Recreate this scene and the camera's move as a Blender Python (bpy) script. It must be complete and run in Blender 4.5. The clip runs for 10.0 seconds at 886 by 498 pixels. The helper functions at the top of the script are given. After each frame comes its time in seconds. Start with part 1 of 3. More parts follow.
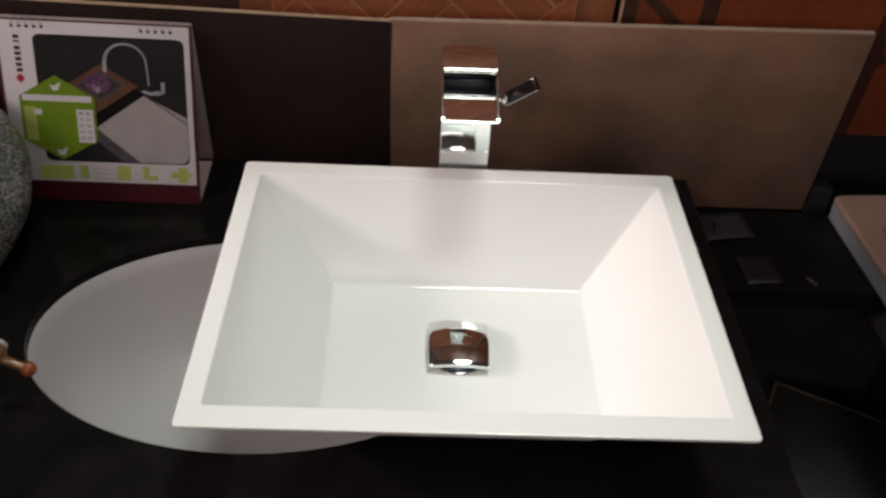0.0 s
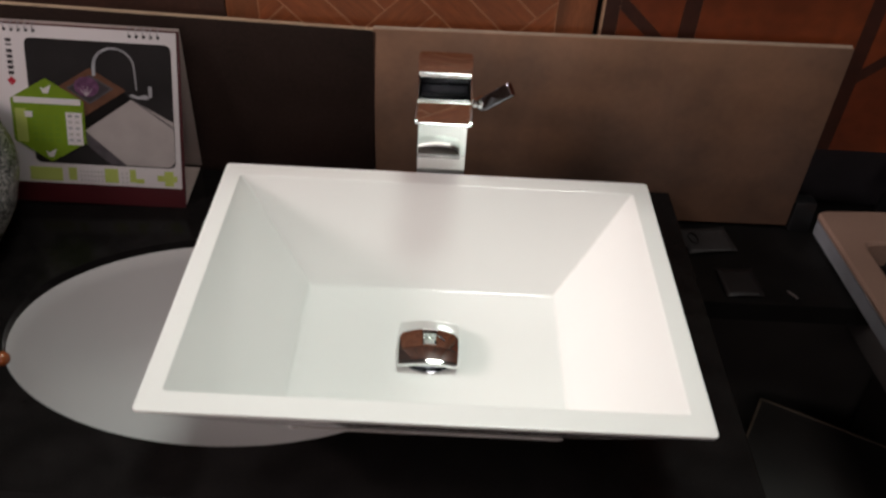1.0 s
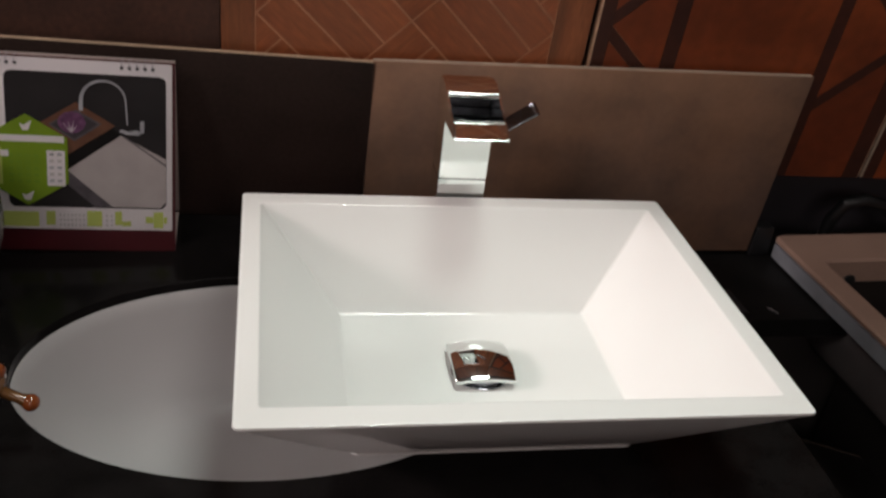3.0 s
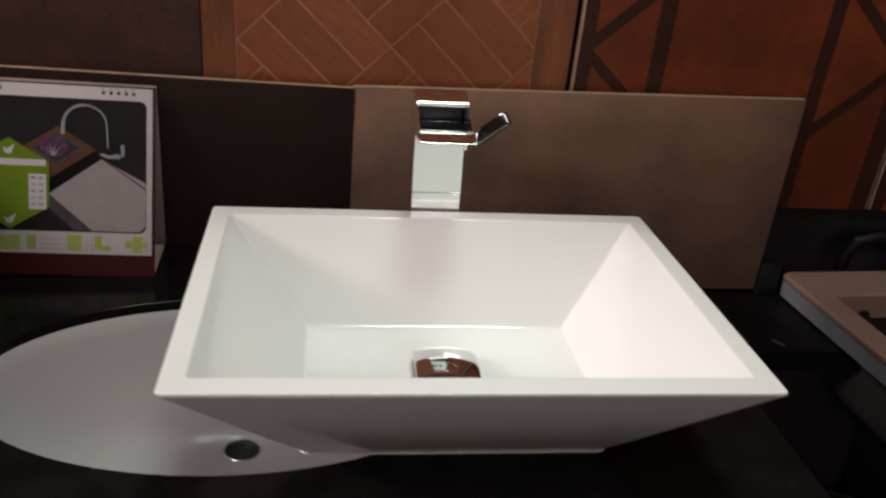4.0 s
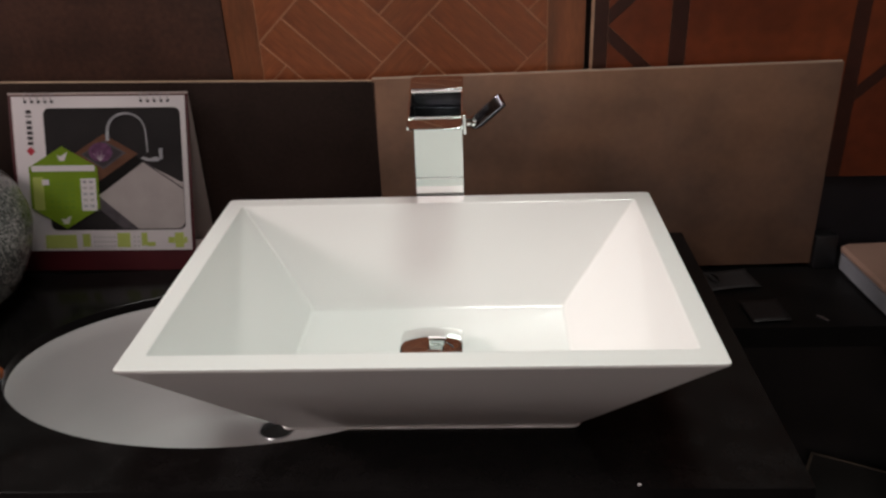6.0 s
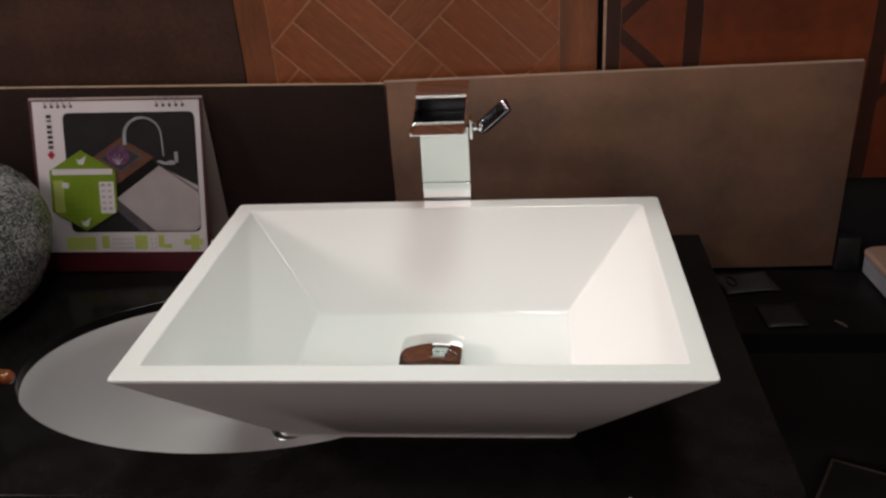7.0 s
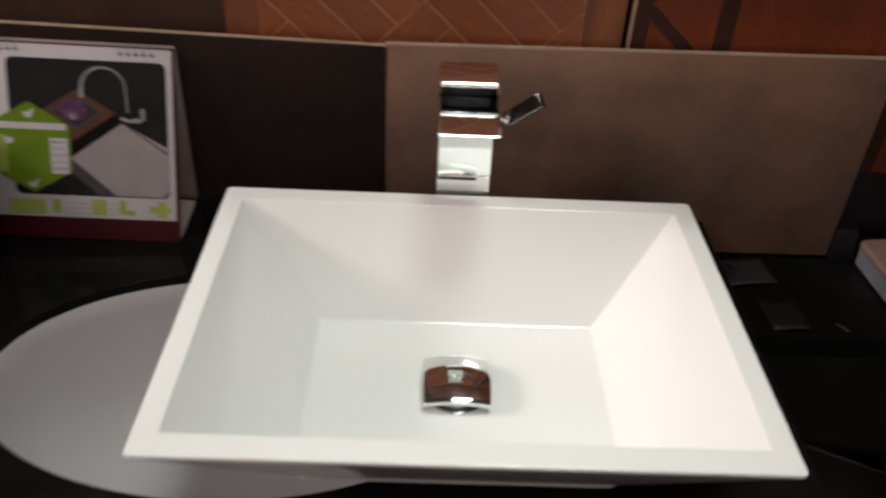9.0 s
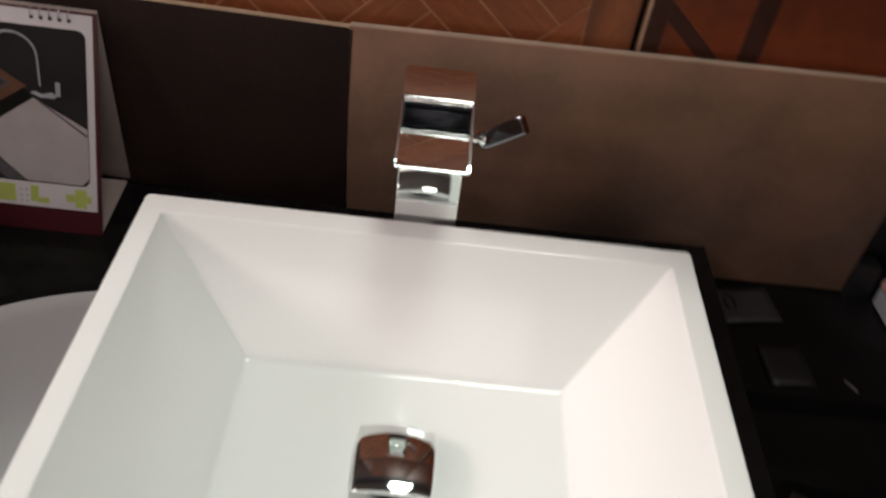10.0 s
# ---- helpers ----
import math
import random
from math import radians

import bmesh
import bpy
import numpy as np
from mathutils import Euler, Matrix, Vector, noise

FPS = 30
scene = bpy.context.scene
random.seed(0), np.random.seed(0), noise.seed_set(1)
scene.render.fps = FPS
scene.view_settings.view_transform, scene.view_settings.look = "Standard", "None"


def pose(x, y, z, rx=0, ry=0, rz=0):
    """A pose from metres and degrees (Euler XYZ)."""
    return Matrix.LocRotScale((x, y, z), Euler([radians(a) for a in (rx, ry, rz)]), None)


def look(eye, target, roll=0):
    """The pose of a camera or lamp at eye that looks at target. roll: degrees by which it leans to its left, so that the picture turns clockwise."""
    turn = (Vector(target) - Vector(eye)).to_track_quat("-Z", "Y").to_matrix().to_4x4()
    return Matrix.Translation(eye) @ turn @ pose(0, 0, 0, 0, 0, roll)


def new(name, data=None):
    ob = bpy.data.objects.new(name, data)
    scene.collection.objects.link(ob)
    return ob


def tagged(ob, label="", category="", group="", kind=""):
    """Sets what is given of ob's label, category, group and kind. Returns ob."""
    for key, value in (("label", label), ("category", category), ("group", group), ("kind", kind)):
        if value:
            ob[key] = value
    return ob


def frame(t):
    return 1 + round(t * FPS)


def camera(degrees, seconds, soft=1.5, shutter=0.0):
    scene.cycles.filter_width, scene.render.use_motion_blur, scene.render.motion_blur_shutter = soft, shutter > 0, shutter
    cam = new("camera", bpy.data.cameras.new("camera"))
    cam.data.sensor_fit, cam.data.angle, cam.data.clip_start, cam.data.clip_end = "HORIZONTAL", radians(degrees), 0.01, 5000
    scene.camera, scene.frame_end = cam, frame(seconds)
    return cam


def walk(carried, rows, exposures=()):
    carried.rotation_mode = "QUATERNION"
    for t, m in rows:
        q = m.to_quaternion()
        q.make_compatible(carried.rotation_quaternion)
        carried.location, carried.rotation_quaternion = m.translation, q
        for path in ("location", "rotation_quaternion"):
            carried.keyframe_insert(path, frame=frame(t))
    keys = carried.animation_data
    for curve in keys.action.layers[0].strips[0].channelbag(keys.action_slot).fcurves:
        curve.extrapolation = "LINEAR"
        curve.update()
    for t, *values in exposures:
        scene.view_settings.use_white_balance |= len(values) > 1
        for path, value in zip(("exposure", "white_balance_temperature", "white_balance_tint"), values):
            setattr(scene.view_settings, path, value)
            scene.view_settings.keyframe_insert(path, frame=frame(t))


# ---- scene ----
cam = camera(51.0, 10.0, soft=2.5, shutter=1.0)
PATH = [
    (0, (-0.052, -0.49, 0.714), (0.015, 1.068, -0.538), 3.4),
    (0.5, (-0.054, -0.493, 0.709), (0.045, 1.09, -0.509), 5.0),
    (1, (-0.004, -0.519, 0.696), (0.023, 1.083, -0.501), 3.4),
    (1.5, (0.029, -0.535, 0.662), (-0.023, 1.093, -0.493), 1.9),
    (2, (-0.071, -0.537, 0.652), (-0.006, 1.144, -0.429), 3.8),
    (2.5, (-0.185, -0.529, 0.627), (0.046, 1.144, -0.443), 5.1),
    (3, (-0.22, -0.538, 0.602), (0.165, 1.154, -0.392), 7.0),
    (4.5, (-0.065, -0.609, 0.442), (0.122, 1.259, -0.247), 2.9),
    (5, (-0.032, -0.624, 0.422), (0.102, 1.258, -0.241), 1.7),
    (5.5, (0.011, -0.623, 0.461), (0.032, 1.237, -0.274), -0.4),
    (7, (0.104, -0.606, 0.513), (-0.096, 1.209, -0.302), -3.4),
    (7.5, (0.106, -0.604, 0.518), (-0.072, 1.213, -0.298), -2.8),
    (8, (0.079, -0.589, 0.527), (-0.063, 1.218, -0.318), -2.0),
    (8.5, (0.035, -0.546, 0.551), (-0.054, 1.218, -0.386), 0.1),
    (9, (-0.04, -0.461, 0.604), (0.011, 1.222, -0.476), 3.0),
    (9.5, (-0.034, -0.368, 0.625), (0.079, 1.238, -0.562), 4.7),
    (10, (-0.005, -0.268, 0.623), (0.06, 1.294, -0.624), 7.7),
]
# the clip's own exposure drifts a little, in stops
EXPOSURES = [(0, 0.06), (0.5, 0.10), (1, 0.06), (2, 0.02), (3, 0.0), (5, 0.02), (7.5, 0.02), (8.5, 0.0), (9, 0.06), (10, 0.02)]
walk(cam, [(t, look(eye, target, roll)) for t, eye, target, roll in PATH], EXPOSURES)

# ---- light ----
world = bpy.data.worlds.new("world")
scene.world = world
world.use_nodes = True
world.node_tree.nodes["Background"].inputs[0].default_value = (0.30, 0.27, 0.25, 1)
world.node_tree.nodes["Background"].inputs[1].default_value = 0.05


def area_lamp(name, eye, target, sx, sy, watts, colour):
    lamp = bpy.data.lights.new(name, "AREA")
    lamp.shape, lamp.size, lamp.size_y, lamp.energy, lamp.color = "RECTANGLE", sx, sy, watts, colour
    ob = new(name, lamp)
    ob.matrix_world = look(eye, target)
    return ob


def spot_lamp(name, eye, target, cone, watts, radius, colour):
    lamp = bpy.data.lights.new(name, "SPOT")
    lamp.spot_size, lamp.spot_blend, lamp.energy, lamp.shadow_soft_size, lamp.color = radians(cone), 1.0, watts, radius, colour
    ob = new(name, lamp)
    ob.matrix_world = look(eye, target)
    return ob


# a ceiling spot and an unseen lower side spot on the basin, plus added fill lamps: one from the front, two overhead
spot_lamp("ceiling_spot", (0.28, 0.62, 2.40), (0.0, 0.19, 0.10), 28, 198, 0.36, (0.885, 1.0, 0.92))
spot_lamp("side_spot", (-2.10, 0.20, 0.98), (0.08, 0.21, 0.10), 24, 146, 0.22, (1.0, 0.835, 0.815))
area_lamp("front_fill", (-0.25, -2.75, 1.42), (0.0, 0.2, 0.1), 1.6, 0.85, 9, (1.0, 0.865, 0.83))
area_lamp("fill_panel", (0.32, -0.6, 2.50), (0.32, -0.59, 0.0), 0.58, 0.6, 14, (1.0, 0.95, 0.90))
area_lamp("fill_panel", (-2.15, -1.5, 2.50), (-1.9, -1.3, 0.0), 0.7, 1.4, 38, (1.0, 0.91, 0.87))


# ---- materials ----
def mat(name, colour, rough=0.5, metal=0.0, vary=0.0, scale=8.0, fine=0.0, fine_scale=120.0, bump=0.0, bump_scale=60.0,
        coat=0.0, coat_ior=1.5, coat_rough=0.05, dark=None, rough_vary=0.0, stretch=(1, 1, 1), island=0.0, ior=1.5):
    m = bpy.data.materials.new(name)
    m.use_nodes = True
    nt = m.node_tree
    b = nt.nodes["Principled BSDF"]
    b.inputs["Roughness"].default_value = rough
    b.inputs["Metallic"].default_value = metal
    b.inputs["IOR"].default_value = ior
    b.inputs["Coat Weight"].default_value = coat
    b.inputs["Coat Roughness"].default_value = coat_rough
    b.inputs["Coat IOR"].default_value = coat_ior
    coord = nt.nodes.new("ShaderNodeTexCoord")
    mp = nt.nodes.new("ShaderNodeMapping")
    mp.inputs["Scale"].default_value = stretch
    nt.links.new(coord.outputs["Object"], mp.inputs["Vector"])

    def tex(s, detail=4.0):
        n = nt.nodes.new("ShaderNodeTexNoise")
        n.inputs["Scale"].default_value, n.inputs["Detail"].default_value = s, detail
        nt.links.new(mp.outputs["Vector"], n.inputs["Vector"])
        return n.outputs["Fac"]

    def mixed(fac, a_socket, low, high):
        ramp = nt.nodes.new("ShaderNodeMapRange")
        ramp.inputs["From Min"].default_value, ramp.inputs["From Max"].default_value = 0.3, 0.7
        ramp.inputs["To Min"].default_value, ramp.inputs["To Max"].default_value = low, high
        nt.links.new(fac, ramp.inputs["Value"])
        mul = nt.nodes.new("ShaderNodeVectorMath")
        mul.operation = "SCALE"
        nt.links.new(a_socket, mul.inputs[0])
        nt.links.new(ramp.outputs["Result"], mul.inputs["Scale"])
        return mul.outputs["Vector"]

    rgb = nt.nodes.new("ShaderNodeRGB")
    rgb.outputs[0].default_value = (*colour, 1)
    out = rgb.outputs[0]
    if dark is not None:
        mx = nt.nodes.new("ShaderNodeMix")
        mx.data_type = "RGBA"
        mx.inputs[7].default_value = (*dark, 1)
        nt.links.new(out, mx.inputs[6])
        rr = nt.nodes.new("ShaderNodeMapRange")
        rr.inputs["From Min"].default_value, rr.inputs["From Max"].default_value = 0.38, 0.66
        nt.links.new(tex(scale * 0.6, 6.0), rr.inputs["Value"])
        nt.links.new(rr.outputs["Result"], mx.inputs[0])
        out = mx.outputs[2]
    if vary:
        out = mixed(tex(scale), out, 1 - vary, 1 + vary)
    if fine:
        out = mixed(tex(fine_scale, 3.0), out, 1 - fine, 1 + fine)
    if island:
        info = nt.nodes.new("ShaderNodeObjectInfo")
        out = mixed(info.outputs["Random"], out, 1 - island, 1 + island)
    nt.links.new(out, b.inputs["Base Color"])
    if rough_vary:
        rv = nt.nodes.new("ShaderNodeMapRange")
        rv.inputs["To Min"].default_value, rv.inputs["To Max"].default_value = max(0.0, rough - rough_vary), rough + rough_vary
        nt.links.new(tex(scale * 1.7), rv.inputs["Value"])
        nt.links.new(rv.outputs["Result"], b.inputs["Roughness"])
    if bump:
        bp = nt.nodes.new("ShaderNodeBump")
        bp.inputs["Strength"].default_value, bp.inputs["Distance"].default_value = bump, 0.002
        nt.links.new(tex(bump_scale, 6.0), bp.inputs["Height"])
        nt.links.new(bp.outputs["Normal"], b.inputs["Normal"])
    return m


CERAMIC = mat("white_ceramic", (0.79, 0.79, 0.775), 0.3, vary=0.012, scale=6, rough_vary=0.03, coat=1.0, coat_ior=1.5, coat_rough=0.085, ior=1.3)
BASIN = mat("grey_white_ceramic", (0.51, 0.497, 0.50), 0.30, vary=0.02, scale=6, coat=0.35)
GRANITE = mat("black_polished_granite", (0.0078, 0.0070, 0.0070), 0.15, vary=0.25, scale=30, fine=0.25, fine_scale=700, rough_vary=0.05, ior=1.2)
LEDGE = mat("black_ledge", (0.006, 0.0056, 0.0056), 0.45, vary=0.3, scale=25, fine=0.4, fine_scale=400, ior=1.25)
GRANITE_CUT = mat("black_granite_edge", (0.005, 0.0045, 0.0045), 0.35, fine=0.4, fine_scale=500, ior=1.2)
CHROME = mat("chrome", (0.83, 0.86, 0.845), 0.045, 1.0, rough_vary=0.02, scale=30)
# chrome with shade and dark reflections put into its colour
SHADED_CHROME = mat("shaded_chrome", (0.32, 0.33, 0.36), 0.14, 1.0)
# dark metal that stands in for the shade under the spout hood
HOOD_SHADE = mat("hood_shade", (0.085, 0.085, 0.095), 0.35, 0.8, fine=0.1, fine_scale=300)
STEEL = mat("brushed_steel", (0.45, 0.46, 0.48), 0.3, 1.0, fine=0.1, fine_scale=300)
HOLE = mat("drain_dark", (0.012, 0.012, 0.012), 0.5)
BEIGE_TILE = mat("beige_stone_tile", (0.260, 0.143, 0.089), 0.62, vary=0.28, scale=9, fine=0.05, fine_scale=110, bump=0.06, bump_scale=60, dark=(0.178, 0.111, 0.082), rough_vary=0.12)
TILE_EDGE = mat("unglazed_tile_edge", (0.50, 0.37, 0.25), 0.8, vary=0.15, scale=40)
BEIGE_EDGE = mat("beige_tile_edge", (0.40, 0.32, 0.24), 0.7, vary=0.15, scale=40)
DARK_TILE = mat("dark_brown_tile", (0.0275, 0.0155, 0.0125), 0.7, ior=1.3, vary=0.3, scale=9, fine=0.16, fine_scale=180, bump=0.15, bump_scale=70, rough_vary=0.08)
SLATE_TILE = mat("brown_slate_tile", (0.077, 0.032, 0.021), 0.7, vary=0.32, scale=11, fine=0.18, fine_scale=150, bump=0.4, bump_scale=35, dark=(0.054, 0.025, 0.018))
WOOD_PLANK = mat("parquet_tile_wood", (0.37, 0.110, 0.038), 0.5, vary=0.26, scale=9, fine=0.22, fine_scale=45, bump=0.08, bump_scale=80, dark=(0.255, 0.072, 0.025), stretch=(1, 1, 6), island=0.10)
WOOD_BORDER = mat("parquet_border_wood", (0.30, 0.094, 0.035), 0.5, vary=0.25, scale=7, fine=0.15, fine_scale=60, dark=(0.14, 0.05, 0.02), stretch=(6, 1, 1), island=0.1)
UPPER_WOOD = mat("upper_row_wood", (0.20, 0.060, 0.023), 0.5, vary=0.25, scale=7, fine=0.15, fine_scale=60, dark=(0.13, 0.042, 0.017), stretch=(6, 1, 1))
JOINT = mat("light_tile_joint", (0.56, 0.27, 0.15), 0.6, vary=0.15, scale=30)
ORANGE = mat("burnt_orange_tile", (0.235, 0.051, 0.013), 0.5, vary=0.28, scale=7, fine=0.14, fine_scale=55, bump=0.08, bump_scale=40, dark=(0.150, 0.030, 0.009), island=0.1)
STRIP = mat("dark_strip_tile", (0.046, 0.0125, 0.0065), 0.55, vary=0.25, scale=14, fine=0.12, fine_scale=90)
PANEL_CORE = mat("panel_core", (0.026, 0.023, 0.022), 0.8, vary=0.2)
PALE_EDGE = mat("pale_tile_edge", (0.55, 0.34, 0.22), 0.7, vary=0.15, scale=40)
BACK_WALL = mat("dark_back_wall", (0.048, 0.045, 0.053), 0.6, vary=0.25, scale=5, bump=0.1)
PAPER = mat("white_paper", (0.66, 0.62, 0.64), 0.5, vary=0.02, scale=20)
CREAM = mat("cream_card", (0.42, 0.35, 0.32), 0.7, vary=0.05, scale=20)
RED_CARD = mat("dark_red_card", (0.065, 0.006, 0.010), 0.45, vary=0.08, scale=20)
PHOTO_DARK = mat("print_charcoal", (0.019, 0.017, 0.018), 0.6, vary=0.25, scale=14, ior=1.25)
PHOTO_BROWN = mat("print_brown", (0.13, 0.06, 0.036), 0.6, vary=0.2, scale=60, ior=1.25)
PHOTO_PURPLE = mat("print_purple", (0.13, 0.055, 0.12), 0.6, vary=0.4, scale=140, ior=1.25)
PHOTO_GREY = mat("print_pale_grey", (0.36, 0.325, 0.32), 0.6, vary=0.08, scale=30, ior=1.25)
PHOTO_LINE = mat("print_silver", (0.34, 0.345, 0.37), 0.6, vary=0.2, scale=60, ior=1.25)
LIME = mat("print_lime_green", (0.165, 0.262, 0.016), 0.6, vary=0.08, scale=30, ior=1.25)
LIME_PALE = mat("print_pale_lime", (0.40, 0.46, 0.12), 0.6, vary=0.06, scale=30, ior=1.25)
LIME_DARK = mat("print_deep_green", (0.15, 0.25, 0.02), 0.6, ior=1.25)
INK = mat("print_ink", (0.05, 0.045, 0.05), 0.6, ior=1.25)
INK_RED = mat("print_red", (0.45, 0.03, 0.05), 0.6, ior=1.25)
WIRE = mat("spiral_wire", (0.36, 0.34, 0.36), 0.35, 0.6)
PHOTO_BLACK = mat("print_black", (0.008, 0.007, 0.007), 0.6, ior=1.2)
PHOTO_RIM = mat("print_dark_grey", (0.085, 0.075, 0.085), 0.6, vary=0.2, scale=60, ior=1.25)
PHOTO_WHITE = mat("print_pale_pink", (0.46, 0.40, 0.44), 0.6, vary=0.2, scale=120, ior=1.25)
WEEK_GREY = mat("print_light_grey", (0.46, 0.44, 0.44), 0.6, ior=1.25)
AMBER = mat("amber_glazed_metal", (0.215, 0.104, 0.027), 0.2, 0.15, vary=0.2, scale=30, coat=0.5, dark=(0.15, 0.062, 0.016))
AMBER_DARK = mat("brown_amber_knob", (0.22, 0.055, 0.014), 0.16, vary=0.25, scale=60, coat=0.6)
SINK_BEIGE = mat("beige_composite", (0.26, 0.168, 0.130), 0.5, vary=0.06, scale=12, fine=0.12, fine_scale=500, bump=0.05, bump_scale=300)
SINK_GREY = mat("grey_raw_underside", (0.11, 0.10, 0.098), 0.55, vary=0.12, scale=12, fine=0.08, fine_scale=300)
SINK_FILM = mat("grey_protective_strip", (0.22, 0.235, 0.26), 0.3, vary=0.15, scale=25)
CARTON = mat("dark_carton", (0.013, 0.011, 0.010), 0.55, vary=0.3, scale=15)
CARTON_EDGE = mat("worn_carton_edge", (0.065, 0.046, 0.032), 0.7, vary=0.4, scale=40)
RUBBER = mat("black_rubber", (0.008, 0.008, 0.009), 0.45, vary=0.2, scale=30)
# the two ledge sheets: the dim corner's shade is put into their colours
PAPER_DARKENED = mat("darkened_paper", (0.027, 0.025, 0.026), 0.6, vary=0.25, scale=40)
SHEET_DARKENED = mat("darkened_sheet", (0.010, 0.009, 0.010), 0.5, vary=0.15, scale=40)
ROOM_WALL = mat("showroom_wall", (0.17, 0.085, 0.055), 0.7, vary=0.2, scale=2)
# unseen floor, its colour raised to bounce light onto the basin's front
BOUNCE_FLOOR = mat("bounce_floor", (0.60, 0.55, 0.57), 0.4, vary=0.15, scale=2)
ROOM_CEIL = mat("showroom_ceiling", (0.42, 0.40, 0.38), 0.9, vary=0.05, scale=2)


def speckled():
    m = bpy.data.materials.new("speckled_grey_granite")
    m.use_nodes = True
    nt = m.node_tree
    b = nt.nodes["Principled BSDF"]
    coord = nt.nodes.new("ShaderNodeTexCoord")
    n1 = nt.nodes.new("ShaderNodeTexNoise")
    n1.inputs["Scale"].default_value, n1.inputs["Detail"].default_value = 420, 6
    v = nt.nodes.new("ShaderNodeTexVoronoi")
    v.inputs["Scale"].default_value = 400
    mx = nt.nodes.new("ShaderNodeMath")
    mx.operation = "MULTIPLY_ADD"
    mx.inputs[1].default_value = 0.45
    ramp = nt.nodes.new("ShaderNodeValToRGB")
    e = ramp.color_ramp.elements
    e[0].position, e[0].color = 0.48, (0.050, 0.058, 0.054, 1)
    e[1].position, e[1].color = 0.90, (0.46, 0.46, 0.45, 1)
    k = e.new(0.66)
    k.color = (0.150, 0.168, 0.160, 1)
    sep = nt.nodes.new("ShaderNodeSeparateColor")
    for n in (n1, v):
        nt.links.new(coord.outputs["Object"], n.inputs["Vector"])
    nt.links.new(v.outputs["Color"], sep.inputs[0])
    nt.links.new(sep.outputs[0], mx.inputs[0])
    nt.links.new(n1.outputs["Fac"], mx.inputs[2])
    n2 = nt.nodes.new("ShaderNodeTexNoise")
    n2.inputs["Scale"].default_value, n2.inputs["Detail"].default_value = 16, 5
    nt.links.new(coord.outputs["Object"], n2.inputs["Vector"])
    blotch = nt.nodes.new("ShaderNodeMapRange")
    blotch.inputs["From Min"].default_value, blotch.inputs["From Max"].default_value = 0.3, 0.7
    blotch.inputs["To Min"].default_value, blotch.inputs["To Max"].default_value = -0.20, 0.06
    nt.links.new(n2.outputs["Fac"], blotch.inputs["Value"])
    shift = nt.nodes.new("ShaderNodeMath")
    nt.links.new(mx.outputs[0], shift.inputs[0])
    nt.links.new(blotch.outputs["Result"], shift.inputs[1])
    nt.links.new(shift.outputs[0], ramp.inputs["Fac"])
    nt.links.new(ramp.outputs["Color"], b.inputs["Base Color"])
    b.inputs["Roughness"].default_value = 0.22
    bp = nt.nodes.new("ShaderNodeBump")
    bp.inputs["Strength"].default_value, bp.inputs["Distance"].default_value = 0.25, 0.001
    nt.links.new(n1.outputs["Fac"], bp.inputs["Height"])
    nt.links.new(bp.outputs["Normal"], b.inputs["Normal"])
    return m


SPECKLED = speckled()


# ---- mesh helpers ----
def finish(name, bm, material, smooth=True, angle=32):
    bmesh.ops.recalc_face_normals(bm, faces=bm.faces)
    me = bpy.data.meshes.new(name)
    bm.to_mesh(me)
    bm.free()
    me.materials.append(material)
    if smooth:
        me.shade_smooth()
        me.set_sharp_from_angle(angle=radians(angle))
    return me


def part(name, bm, material, parent=None, label="", smooth=True, angle=32, weighted=False):
    ob = new(name, finish(name, bm, material, smooth, angle))
    if parent is not None:
        ob.parent = parent
    if label:
        ob["label"] = label
    if smooth and weighted:
        ob.modifiers.new("normals", "WEIGHTED_NORMAL").keep_sharp = True
    return ob


def thing(name, m, label, category, group="", kind=""):
    e = new(name)
    e.empty_display_size = 0.05
    e.matrix_world = m
    return tagged(e, label, category, group, kind)


def box(x0, x1, y0, y1, z0, z1, bevel=0.0, seg=2, bm=None, m=None):
    bm = bm or bmesh.new()
    vs = [bm.verts.new((x, y, z)) for x in (x0, x1) for y in (y0, y1) for z in (z0, z1)]
    fs = [bm.faces.new([vs[i] for i in f]) for f in ((0, 1, 3, 2), (4, 6, 7, 5), (0, 4, 5, 1), (2, 3, 7, 6), (0, 2, 6, 4), (1, 5, 7, 3))]
    if bevel:
        es = list({e for f in fs for e in f.edges})
        r = bmesh.ops.bevel(bm, geom=es, offset=bevel, segments=seg, profile=0.5, affect="EDGES")
        vs = list({v for v in vs if v.is_valid} | {v for f in r["faces"] for v in f.verts})
    if m is not None:
        bmesh.ops.transform(bm, matrix=m, verts=[v for v in vs if v.is_valid])
    return bm


def bridge(bm, loops, close_first=False, close_last=False, cyclic=True):
    rings = [[bm.verts.new(p) for p in lp] for lp in loops]
    n = len(rings[0])
    for a, b in zip(rings, rings[1:]):
        for i in range(n if cyclic else n - 1):
            bm.faces.new((a[i], a[(i + 1) % n], b[(i + 1) % n], b[i]))
    if close_first:
        bm.faces.new(rings[0][::-1])
    if close_last:
        bm.faces.new(rings[-1])
    return rings


def rrect(hx, hy, r, z, cx=0.0, cy=0.0, n=6):
    pts = []
    for k, (sx, sy) in enumerate(((1, 1), (-1, 1), (-1, -1), (1, -1))):
        for i in range(n + 1):
            a = radians(90 * k + 90 * i / n)
            pts.append((cx + sx * (hx - r) + r * math.cos(a), cy + sy * (hy - r) + r * math.sin(a), z))
    return pts


